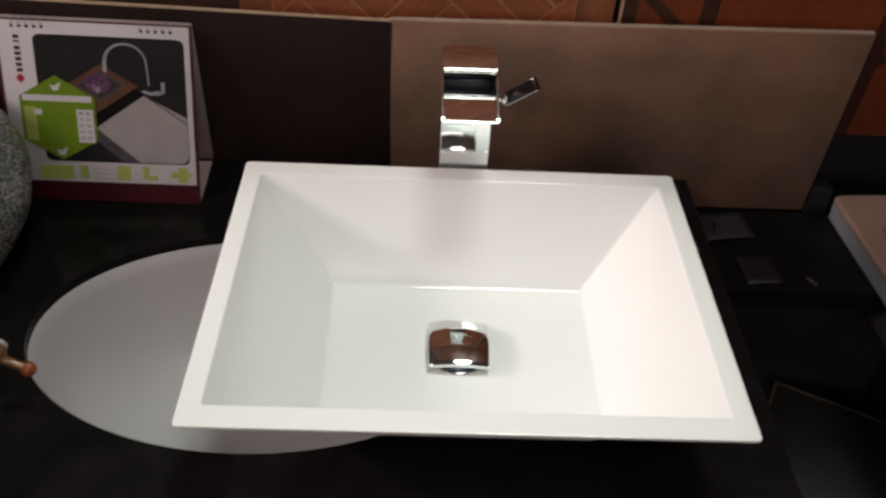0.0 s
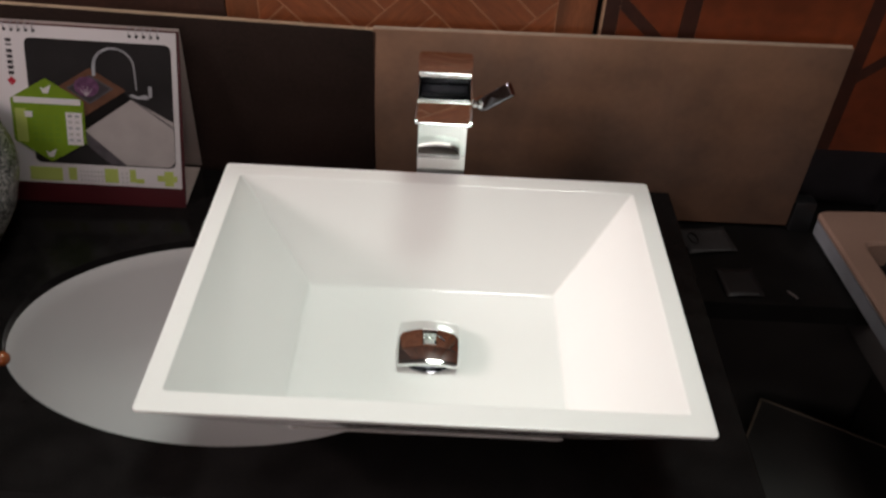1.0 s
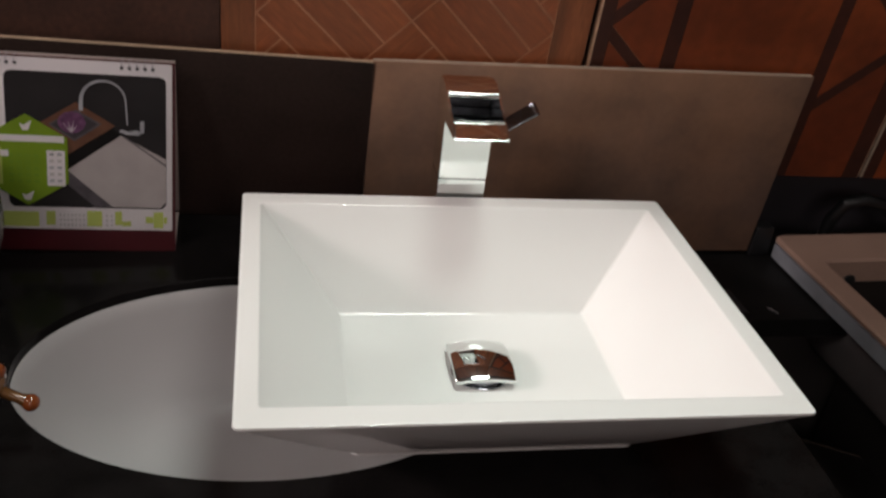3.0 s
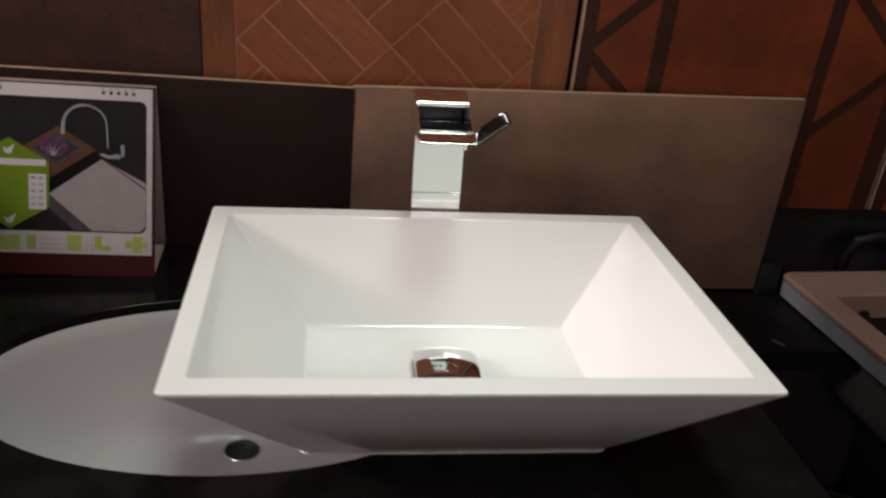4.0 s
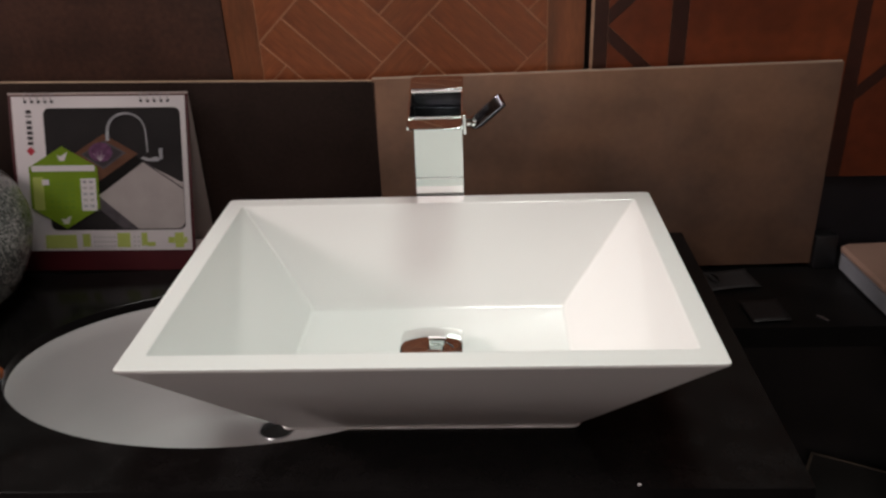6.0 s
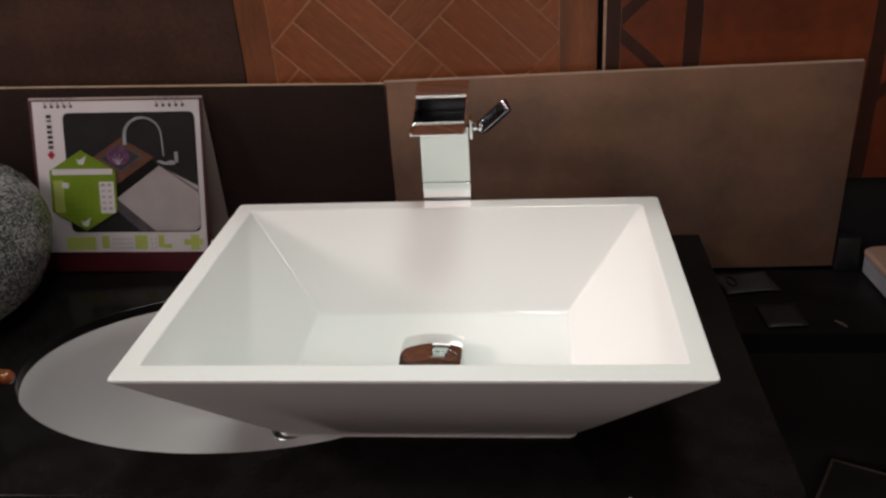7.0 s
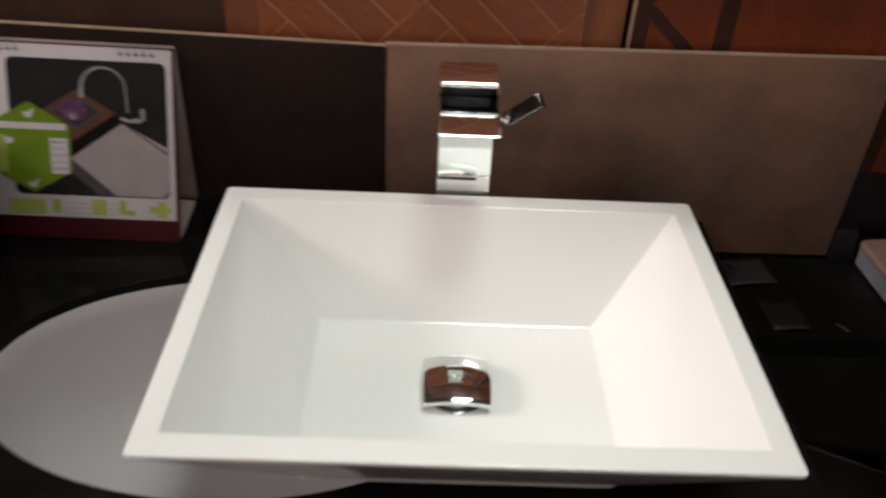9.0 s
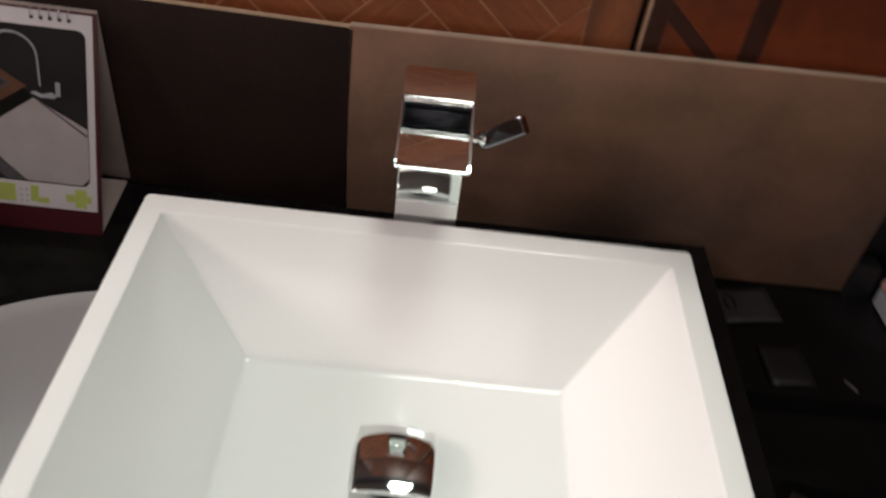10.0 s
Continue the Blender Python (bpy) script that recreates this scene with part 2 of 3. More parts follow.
def lathe(profile, n=48, cap0=False, cap1=False, bm=None, m=None, squash=1.0):
    bm = bm or bmesh.new()
    rings = bridge(bm, [[(r * math.cos(2 * math.pi * i / n), squash * r * math.sin(2 * math.pi * i / n), z) for i in range(n)] for r, z in profile], cap0, cap1)
    if m is not None:
        bmesh.ops.transform(bm, matrix=m, verts=[v for r in rings for v in r])
    return bm


def tube(path, radius, n=10, bm=None, caps=True):
    bm = bm or bmesh.new()
    pts = [Vector(p) for p in path]
    rad = radius if isinstance(radius, (list, tuple)) else [radius] * len(pts)
    loops = []
    side = None
    for i, p in enumerate(pts):
        d = (pts[min(i + 1, len(pts) - 1)] - pts[max(i - 1, 0)]).normalized()
        if side is None:
            side = d.orthogonal().normalized()
        side = (side - d * side.dot(d)).normalized()
        up = d.cross(side)
        loops.append([p + rad[i] * (math.cos(2 * math.pi * k / n) * side + math.sin(2 * math.pi * k / n) * up) for k in range(n)])
    bridge(bm, loops, caps, caps)
    return bm


def ball(r, centre, bm=None, squash=(1, 1, 1)):
    bm = bm or bmesh.new()
    bmesh.ops.create_uvsphere(bm, u_segments=20, v_segments=12, radius=r, matrix=Matrix.Translation(centre) @ Matrix.Diagonal((*squash, 1)))
    return bm


def prism(poly, d0, d1, bm=None):
    """A flat piece in the x, z plane, from depth y = d0 to y = d1."""
    bm = bm or bmesh.new()
    bridge(bm, [[(x, d0, z) for x, z in poly], [(x, d1, z) for x, z in poly]], True, True)
    return bm


def clip(poly, x0, x1, z0, z1):
    for axis, val, keep in ((0, x0, 1), (0, x1, -1), (1, z0, 1), (1, z1, -1)):
        out = []
        for i, p in enumerate(poly):
            q = poly[(i + 1) % len(poly)]
            a, b = keep * (p[axis] - val), keep * (q[axis] - val)
            if a >= 0:
                out.append(p)
            if a * b < 0:
                s = a / (a - b)
                out.append((p[0] + s * (q[0] - p[0]), p[1] + s * (q[1] - p[1])))
        poly = out
        if len(poly) < 3:
            return []
    return poly


# ---- setting: counters, walls, room ----
TOP = 0.005
OX, OY, OA, OB = -0.212, 0.242, 0.248, 0.168     # oval opening


def slab_mesh():
    x0, x1, y0, y1 = -1.6, 0.321, 0.012, 0.561
    angles = [2 * math.pi * i / 96 for i in range(96)]
    angles += [math.atan2((y - OY) / OB, (x - OX) / OA) % (2 * math.pi) for x in (x0, x1) for y in (y0, y1)]
    angles.sort()

    def rim(a, inset):
        dx, dy = OA * math.cos(a), OB * math.sin(a)
        ks = [((x1 - inset if dx > 0 else x0 + inset) - OX) / dx if abs(dx) > 1e-9 else 1e9, ((y1 - inset if dy > 0 else y0 + inset) - OY) / dy if abs(dy) > 1e-9 else 1e9]
        k = min(ks)
        return OX + k * dx, OY + k * dy

    def oval(a, grow):
        return OX + (OA + grow) * math.cos(a), OY + (OB + grow) * math.sin(a)

    bm = bmesh.new()
    loops = []
    for fn, arg, z in ((oval, 0.0, TOP - 0.022), (oval, 0.0, TOP - 0.0006), (oval, 0.0006, TOP), (rim, 0.0007, TOP), (rim, 0.0, TOP - 0.0007), (rim, 0.0, TOP - 0.022)):
        loops.append([(*fn(a, arg), z) for a in angles])
    loops.append(loops[0])
    bridge(bm, loops)
    bmesh.ops.remove_doubles(bm, verts=bm.verts, dist=1e-5)
    return bm


counter = thing("countertop", pose(0, 0, 0), "black polished granite countertop with an oval basin cutout", "countertop", kind="structure")
part("slab", slab_mesh(), GRANITE, counter, angle=25)
part("front_apron", box(-1.6, 0.319, 0.020, 0.042, -0.10, TOP - 0.0225, 0.001), GRANITE_CUT, counter)
part("side_apron", box(0.298, 0.319, 0.0425, 0.559, -0.10, TOP - 0.0225, 0.001), GRANITE_CUT, counter)


def closed_box(name, x0, x1, y0, y1, z0, z1, material, label, category):
    ob = part(name, box(x0, x1, y0, y1, z0, z1), material, smooth=False)
    return tagged(ob, label, category, kind="structure")


closed_box("cabinet_side_wall", 0.20, 0.297, 0.05, 0.55, -0.85, -0.1005, PANEL_CORE, "dark side wall below the black countertop", "wall")
closed_box("cabinet_front_wall", -1.6, 0.199, 0.05, 0.10, -0.85, -0.1005, PANEL_CORE, "dark front wall below the black countertop", "wall")
closed_box("ledge", 0.322, 1.6, 0.41, 0.66, -0.09, -0.062, LEDGE, "low black glossy ledge beside the countertop", "ledge")
closed_box("ledge_front_wall", 0.322, 1.6, 0.50, 0.53, -0.85, -0.0905, PANEL_CORE, "dark wall under the low ledge", "wall")
closed_box("lower_shelf", 0.298, 1.6, -0.6, 0.499, -0.48, -0.45, PANEL_CORE, "dark lower shelf beside the cabinet", "shelf")
closed_box("wall_north", -2.6, 2.6, 0.70, 0.78, -0.85, 2.55, BACK_WALL, "dark blue-grey back wall behind the tile boards", "wall")
closed_box("wall_south", -2.6, 2.6, -3.3, -3.2, -0.85, 2.55, ROOM_WALL, "brown showroom wall", "wall")
closed_box("wall_west", -2.7, -2.6, -3.3, 0.78, -0.85, 2.55, ROOM_WALL, "brown showroom wall", "wall")
closed_box("wall_east", 2.6, 2.7, -3.3, 0.78, -0.85, 2.55, ROOM_WALL, "brown showroom wall", "wall")
closed_box("floor", -2.7, 2.7, -3.3, 0.78, -0.92, -0.85, BOUNCE_FLOOR, "unseen pale floor that bounces light up", "floor")
closed_box("ceiling", -2.7, 2.7, -3.3, 0.78, 2.55, 2.6, ROOM_CEIL, "off-white showroom ceiling", "ceiling")

# ---- tile boards: they tip forward by LEANING degrees; local x, z in the board, front face at local y = 0 ----
LEANING = 7.4


def board_pose(x, y_ref, z_ref, z):
    """The pose of a board's lower left corner at height z, in the plane through y_ref, z_ref."""
    return pose(x, y_ref + (z_ref - z) * math.tan(radians(LEANING)), z, LEANING, 0, 0)


def plain_tile(name, x, width, y_ref, z_ref, z, height, face, edge, label, tilt=0.0):
    t = thing(name, board_pose(x, y_ref, z_ref, z) @ pose(0, 0, 0, 0, tilt, 0), label, "tile", "tiles along the wall")
    part("glazed_face", box(0, width, 0, 0.0025, 0, height, 0.0008), face, t)
    part("tile_body", box(0.0004, width - 0.0004, 0.0026, 0.010, 0.0004, height - 0.0004, 0.0006), edge, t, "unglazed pale tile edge")
    return t


plain_tile("wall_tile", -0.084, 0.590, 0.546, 0.2345, -0.0618, 0.2926, BEIGE_TILE, BEIGE_EDGE, "beige-brown matt stone-look tile leaning behind the tap", -0.72)
plain_tile("wall_tile", -0.690, 0.601, 0.546, 0.2345, -0.0489, 0.2900, DARK_TILE, TILE_EDGE, "dark brown matt tile with a pale top edge behind the calendar", 1.25)
plain_tile("wall_tile", -1.300, 0.600, 0.546, 0.2345, -0.0615, 0.2930, DARK_TILE, TILE_EDGE, "dark brown matt tile with a pale top edge behind the granite bowl")
closed_box("tile_ledge", -1.6, 0.3215, 0.563, 0.66, -0.09, -0.062, GRANITE_CUT, "black ledge behind the countertop", "ledge")

YP, ZP = 0.558, 0.28     # plane of the upper boards
for k, x in enumerate((-1.188, -0.728)):
    plain_tile("slate_tile", x, 0.458, YP, ZP, 0.08, 0.46, SLATE_TILE, PANEL_CORE, "brown slate-look tile standing above the dark tile")


def parquet_board(x, z, label):
    t = thing("parquet_tile", board_pose(x, YP, ZP, z), label, "tile", "tiles along the wall")
    W, H, B = 0.451, 0.46, 0.0405
    part("joint_bed", box(0, W, 0.0012, 0.010, 0, H, 0.0006), JOINT, t, "pale joint lines")
    fx0, fx1 = B, 0.4035
    for a, b in ((0.0, B - 0.0014), (fx1 + 0.0014, W)):
        part("border_strip", prism([(a, 0), (b, 0), (b, H), (a, H)], 0, 0.0011), WOOD_BORDER, t, smooth=False)
    w, g = 0.0437, 0.0013
    # grid lines run through x + z = 0.051 and z - x = 0.322 of the wall's own coordinates
    s0, c0 = 0.051 / math.sqrt(2), 0.322 / math.sqrt(2)
    cells = []
    for i in range(-8, 10):
        for j in range(-8, 10):
            for k in range(3):
                cells.append((3 * i + k, 3 * i + k + 1, 3 * j, 3 * j + 3, 45) if (i + j) % 2 == 0 else (3 * i, 3 * i + 3, 3 * j + k, 3 * j + k + 1, -45))
    for u0, u1, v0, v1, turn in cells:
        quad = []
        for u, v in ((u0 * w + g, v0 * w + g), (u1 * w - g, v0 * w + g), (u1 * w - g, v1 * w - g), (u0 * w + g, v1 * w - g)):
            s, c = (u + s0), (v + c0)
            quad.append(((s - c) / math.sqrt(2) - x, (s + c) / math.sqrt(2) - z / math.cos(radians(LEANING))))
        quad = clip(quad, fx0, fx1, 0.0, H)
        if len(quad) < 3:
            continue
        cx, cz = sum(p[0] for p in quad) / len(quad), sum(p[1] for p in quad) / len(quad)
        rot = Matrix.Rotation(radians(turn), 2)
        local = [rot @ Vector((px - cx, pz - cz)) for px, pz in quad]
        ob = part("plank", prism([(p[0], p[1]) for p in local], 0, 0.0011), WOOD_PLANK, t, smooth=False)
        ob.matrix_local = Matrix.Translation((cx, 0, cz)) @ Matrix.Rotation(radians(turn), 4, "Y")
    return t


parquet_board(-0.2685, 0.08, "brown wood-look basket-weave parquet tile with pale joints")


def framed_board(x, z, label, edge):
    t = thing("patterned_tile", board_pose(x, YP, ZP, z), label, "tile", "tiles along the wall")
    W, H = 0.460, 0.452
    part("tile_body", box(0, W, 0.0012, 0.010, 0, H, 0.0006), edge, t)
    g = 0.0002

    def piece(name, poly, material):
        poly = clip(poly, 0.003, W - g, 0, H)
        if len(poly) > 2:
            part(name, prism(poly, 0, 0.0011), material, t, smooth=False)

    def bar(a, b, z0=0.0, z1=H):
        return [(a + g, z0 + g), (b - g, z0 + g), (b - g, z1 - g), (a + g, z1 - g)]

    mid = 0.216
    piece("dark_strip", bar(0.003, 0.021), STRIP)
    piece("dark_strip", bar(0.098, 0.119), STRIP)
    piece("dark_strip", bar(0.321, 0.340), STRIP)
    piece("dark_strip", bar(0.432, 0.4575), STRIP)
    piece("orange_field", bar(0.119, 0.321, 0.0, H), ORANGE)
    for a, b, tip in ((0.021, 0.098, 0), (0.340, 0.432, 1)):
        w = b - a
        rise = 0.95 * w

        def at(u, v):
            return (a + u if tip == 0 else b - u, v)

        hw = 0.0105
        piece("dark_strip", [at(g, mid + g), at(g, mid + 2 * hw), at(w - g, mid + rise + 2 * hw), at(w - g, mid + rise)], STRIP)
        piece("dark_strip", [at(g, mid - g), at(g, mid - 2 * hw), at(w - g, mid - rise - 2 * hw), at(w - g, mid - rise)], STRIP)
        piece("orange_field", [at(2 * g, mid), at(w - g, mid + rise - 2 * g), at(w - g, mid - rise + 2 * g)], ORANGE)
        piece("orange_field", [at(g, mid + 2 * hw + g), at(w - g, mid + rise + 2 * hw + g), at(w - g, H - g), at(g, H - g)], ORANGE)
        piece("orange_field", [at(g, mid - 2 * hw - g), at(w - g, mid - rise - 2 * hw - g), at(w - g, g), at(g, g)], ORANGE)
    return t


framed_board(0.190, 0.072, "burnt-orange tile with dark brown strips and diagonals", PALE_EDGE)
framed_board(0.654, 0.072, "burnt-orange tile with dark brown strips beside a like tile", BEIGE_EDGE)
framed_board(1.118, 0.072, "burnt-orange tile with dark brown strips at the end", BEIGE_EDGE)
# the next row of tiles, out of the camera's sight but mirrored in the chrome
for k, x in enumerate((-1.188, -0.728, -0.268, 0.192, 0.652)):
    plain_tile("wall_tile", x, 0.456, YP, ZP, 0.545, 0.46, UPPER_WOOD if k in (2, 3, 4) else SLATE_TILE, PANEL_CORE, "plain brown tile in the upper row")

# ---- undermount basin in the oval opening ----
def undermount_basin():
    t = thing("undermount_basin", pose(OX, OY, 0), "grey-white oval ceramic basin set under the black countertop", "basin")
    prof = [(0.9985, -0.0160, 0.0), (0.9985, -0.0076, 0.0), (0.997, -0.0064, 0.0), (0.992, -0.0076, 0.0), (0.972, -0.026, 0.0), (0.945, -0.058, 0.02), (0.89, -0.090, 0.06), (0.80, -0.118, 0.15),
            (0.66, -0.140, 0.3), (0.48, -0.154, 0.55), (0.30, -0.1605, 0.8), (0.16, -0.1627, 1.0), (0.13, -0.165, 1.0)]
    n = 96

    def loop(k, z, f, drop=0.0):
        out = []
        for i in range(n):
            a = 2 * math.pi * i / n
            rx = OA * k if k > 0.2 else 0.027 * k / 0.16
            ry = OB * k if k > 0.2 else 0.027 * k / 0.16
            out.append((rx * math.cos(a) + 0.001 * f, ry * math.sin(a) + 0.109 * f, z - drop))
        return out

    bm = bmesh.new()
    bridge(bm, [loop(*p) for p in prof])
    bridge(bm, [loop(k + (0.0 if z > -0.02 else 0.03), z - 0.010, f) for k, z, f in prof[4:-1]])
    part("bowl", bm, BASIN, t, angle=40)
    part("drain_ring", lathe([(0.0235, -0.1655), (0.0215, -0.1634), (0.0200, -0.1645), (0.0190, -0.170)], 40, m=Matrix.Translation((0.001, 0.109, 0))), STEEL, t, "dull steel drain ring")
    part("drain_hole", lathe([(0.0005, -0.170), (0.0200, -0.1698)], 40, m=Matrix.Translation((0.001, 0.109, 0))), HOLE, t, "dark open drain")
    return t


undermount_basin()


# ---- white vessel basin ----
def vessel_basin():
    cy = 0.1915
    t = thing("vessel_basin", pose(0, cy, TOP), "white glossy rectangular ceramic vessel basin standing on the black countertop", "basin")
    b = -TOP
    prof = [
        (0.120, 0.072, 0.010, 0.0052), (0.137, 0.0895, 0.010, 0.0052), (0.1392, 0.0917, 0.010, 0.0058), (0.1392, 0.0917, 0.010, 0.0068), (0.1387, 0.0912, 0.010, 0.0075),
        (0.1396, 0.0921, 0.009, 0.0095), (0.1588, 0.1112, 0.008, 0.0315), (0.2308, 0.1823, 0.006, 0.1165), (0.2384, 0.1899, 0.005, 0.1255), (0.2394, 0.1909, 0.005, 0.1266),
        (0.2399, 0.1914, 0.005, 0.1277), (0.2400, 0.1915, 0.005, 0.1286), (0.2396, 0.1911, 0.0045, 0.1296), (0.2386, 0.1901, 0.004, 0.1300),
        (0.2216, 0.1691, 0.003, 0.1300), (0.2204, 0.1679, 0.003, 0.1297), (0.2196, 0.1671, 0.003, 0.1287), (0.2188, 0.1663, 0.003, 0.1274), (0.2150, 0.1628, 0.003, 0.1228),
        (0.1440, 0.1042, 0.003, 0.0408), (0.1402, 0.1004, 0.003, 0.0364), (0.1392, 0.0994, 0.003, 0.0351), (0.1380, 0.0982, 0.003, 0.0340), (0.1364, 0.0966, 0.003, 0.0331),
        (0.1340, 0.0942, 0.003, 0.0325), (0.0600, 0.0500, 0.003, 0.0312),
    ]
    bm = bmesh.new()
    bridge(bm, [rrect(hx, hy, r, z + b, n=5) for hx, hy, r, z in prof], True, True)
    part("bowl", bm, CERAMIC, t, angle=40, weighted=True)
    # pop-up waste: a square domed chrome cap on a short round stem
    dz = b
    cap = bmesh.new()
    n, h = 14, 0.0315

    def dome(u, v):
        return 0.0500 - 0.0042 * (u * u) - 0.0046 * (v * v) + dz

    grid = [[cap.verts.new((h * u * (1 - 0.03 * v * v) - 0.0010, 0.0005 + 0.0330 * v * (1 - 0.03 * u * u), dome(u, v))) for v in [2 * j / n - 1 for j in range(n + 1)]] for u in [2 * i / n - 1 for i in range(n + 1)]]
    for i in range(n):
        for j in range(n):
            cap.faces.new((grid[i][j], grid[i + 1][j], grid[i + 1][j + 1], grid[i][j + 1]))
    r = bmesh.ops.extrude_face_region(cap, geom=list(cap.faces))
    for v in r["geom"]:
        if isinstance(v, bmesh.types.BMVert):
            v.co.z -= 0.0045
    es = [e for e in cap.edges if len(e.link_faces) == 2 and e.calc_face_angle() > 1.0]
    bmesh.ops.bevel(cap, geom=es, offset=0.0012, segments=2, profile=0.5, affect="EDGES")
    waste = part("pop_up_waste", cap, CHROME, t, "domed square chrome pop-up waste", angle=50)
    part("waste_stem", lathe([(0.029, 0.0312 + dz), (0.030, 0.0322 + dz), (0.0285, 0.0332 + dz), (0.0255, 0.0338 + dz), (0.0250, 0.0425 + dz)], 40, m=Matrix.Translation((-0.0010, -0.003, 0))), SHADED_CHROME, waste, "round stem in darkened chrome")
    return t


vessel_basin()


# ---- chrome waterfall tap behind the basin ----
def waterfall_tap():
    t = thing("basin_tap", pose(0.003, 0.388, TOP), "tall square chrome waterfall basin tap with side lever", "tap")
    b = -TOP
    w = 0.0275
    part("column", box(-w, w, 0.0, 0.046, 0.1502 + b, 0.2238 + b, 0.0010, 3), CHROME, t, weighted=True)
    part("column_extension", box(-w, w, 0.0, 0.046, 0.0, 0.1498 + b, 0.0010, 3), CHROME, t, weighted=True)
    part("joint_ring", box(-w + 0.0009, w - 0.0009, 0.0009, 0.0451, 0.1490 + b, 0.1511 + b), SHADED_CHROME, t, "dark joint line")
    part("base_plate", box(-w - 0.002, w + 0.002, -0.002, 0.048, 0.0002, 0.006, 0.001), CHROME, t, weighted=True)
    # side profiles in y, z of the head: lower tray and upper hood
    def swept(prof, x0, x1, bev=0.0012):
        bm = bmesh.new()
        bridge(bm, [[(x0, y, z + b) for y, z in prof], [(x1, y, z + b) for y, z in prof]], True, True)
        es = [e for e in bm.edges if e.calc_face_angle() > 0.9]
        bmesh.ops.bevel(bm, geom=es, offset=bev, segments=2, profile=0.5, affect="EDGES")
        return bm

    tray = [(-0.0600, 0.2246), (-0.0645, 0.2252), (-0.0658, 0.2260), (-0.0658, 0.2270), (-0.0646, 0.2278), (-0.0400, 0.2312), (-0.0180, 0.2336), (-0.0140, 0.2340), (-0.0126, 0.2338),
            (-0.0116, 0.2330), (-0.0080, 0.2285), (0.0000, 0.2262), (0.0400, 0.2262), (0.0450, 0.2255), (0.0450, 0.2225), (0.0000, 0.2230), (-0.0300, 0.2240)]
    hood = [(-0.0025, 0.2482), (-0.0040, 0.2482), (-0.0052, 0.2490), (-0.0060, 0.2502), (-0.0062, 0.2517), (-0.0057, 0.2531), (-0.0048, 0.2542), (-0.0034, 0.2547), (0.0040, 0.2565), (0.0160, 0.2590), (0.0300, 0.2595), (0.0410, 0.2575), (0.0445, 0.2545), (0.0445, 0.2264), (0.0400, 0.2264), (0.0380, 0.2445), (0.0200, 0.2475)]
    part("spout_tray", swept(tray, -w, w), CHROME, t, weighted=True)
    part("spout_hood", swept(hood, -w, w), CHROME, t, weighted=True)
    cheek = [(-0.0645, 0.2252), (-0.0652, 0.2290), (-0.0560, 0.2335), (-0.0300, 0.2420), (-0.0060, 0.2515), (0.0160, 0.2580), (0.0300, 0.2585), (0.0400, 0.2565), (0.0435, 0.2535), (0.0435, 0.2222), (0.0000, 0.2228), (-0.0300, 0.2238)]
    part("spout_cheek", swept(cheek, -w - 0.0018, -w + 0.0002, 0.0006), CHROME, t, weighted=True)
    part("spout_cheek", swept(cheek, w - 0.0002, w + 0.0018, 0.0006), CHROME, t, weighted=True)
    # added plate: its dark colour gives the gap under the hood its shade
    part("water_outlet", box(-w + 0.0005, w - 0.0005, 0.024, 0.0376, 0.2280 + b, 0.2452 + b, 0.001), HOOD_SHADE, t, "dark plate standing in for the shade under the hood")
    part("water_channel", box(-w + 0.001, w - 0.001, -0.010, 0.038, 0.2268 + b, 0.2276 + b), SHADED_CHROME, t, "open water channel in darkened chrome")
    # lever on its right side: an upright flange, a ball joint and a rounded flat bar
    part("lever_flange", box(w + 0.0002, w + 0.0046, 0.006, 0.028, 0.1975 + b, 0.2210 + b, 0.0018, 3), CHROME, t, "upright chrome flange", weighted=True)
    q = Matrix.Translation((w + 0.0052, 0.017, 0.2100 + b)) @ Matrix.Rotation(radians(90), 4, "Y")
    lever = part("lever_hub", lathe([(0.0001, 0.0), (0.0062, 0.0), (0.0058, 0.0020), (0.0054, 0.0036), (0.0074, 0.0052), (0.0086, 0.0078), (0.0088, 0.0104), (0.0078, 0.0134), (0.0054, 0.0158), (0.0001, 0.0168)], 28, m=q), CHROME, t, "round chrome lever hub", angle=50)
    p0, p1 = Vector((0.0400, 0.015, 0.2068 + b)), Vector((0.0715, -0.004, 0.2400 + b))
    axis = (p1 - p0).normalized()
    side = Vector((0, 1, 0)) - axis * axis.y
    side.normalize()
    m = Matrix((axis, side, axis.cross(side))).transposed().to_4x4()
    m.translation = p0
    length = (p1 - p0).length
    rings = []
    for u, wide, thick in ((0.0, 0.70, 0.80), (0.004, 0.92, 0.98), (0.010, 1.0, 1.0), (0.022, 1.0, 0.94), (length - 0.003, 1.02, 0.90), (length - 0.0008, 1.0, 0.86), (length, 0.94, 0.76)):
        rings.append([(u, 0.0040 * thick * math.copysign(abs(math.cos(a)) ** 0.22, math.cos(a)), 0.0076 * wide * math.copysign(abs(math.sin(a)) ** 0.22, math.sin(a))) for a in [2 * math.pi * (k + 0.5) / 24 for k in range(24)]])
    bar = bmesh.new()
    bridge(bar, rings, True, True)
    bmesh.ops.transform(bar, matrix=m @ Matrix.Rotation(radians(-40), 4, "X"), verts=bar.verts)
    part("lever_bar", bar, SHADED_CHROME, lever, "flat rounded lever bar in darkened chrome", angle=40)
    return t


waterfall_tap()


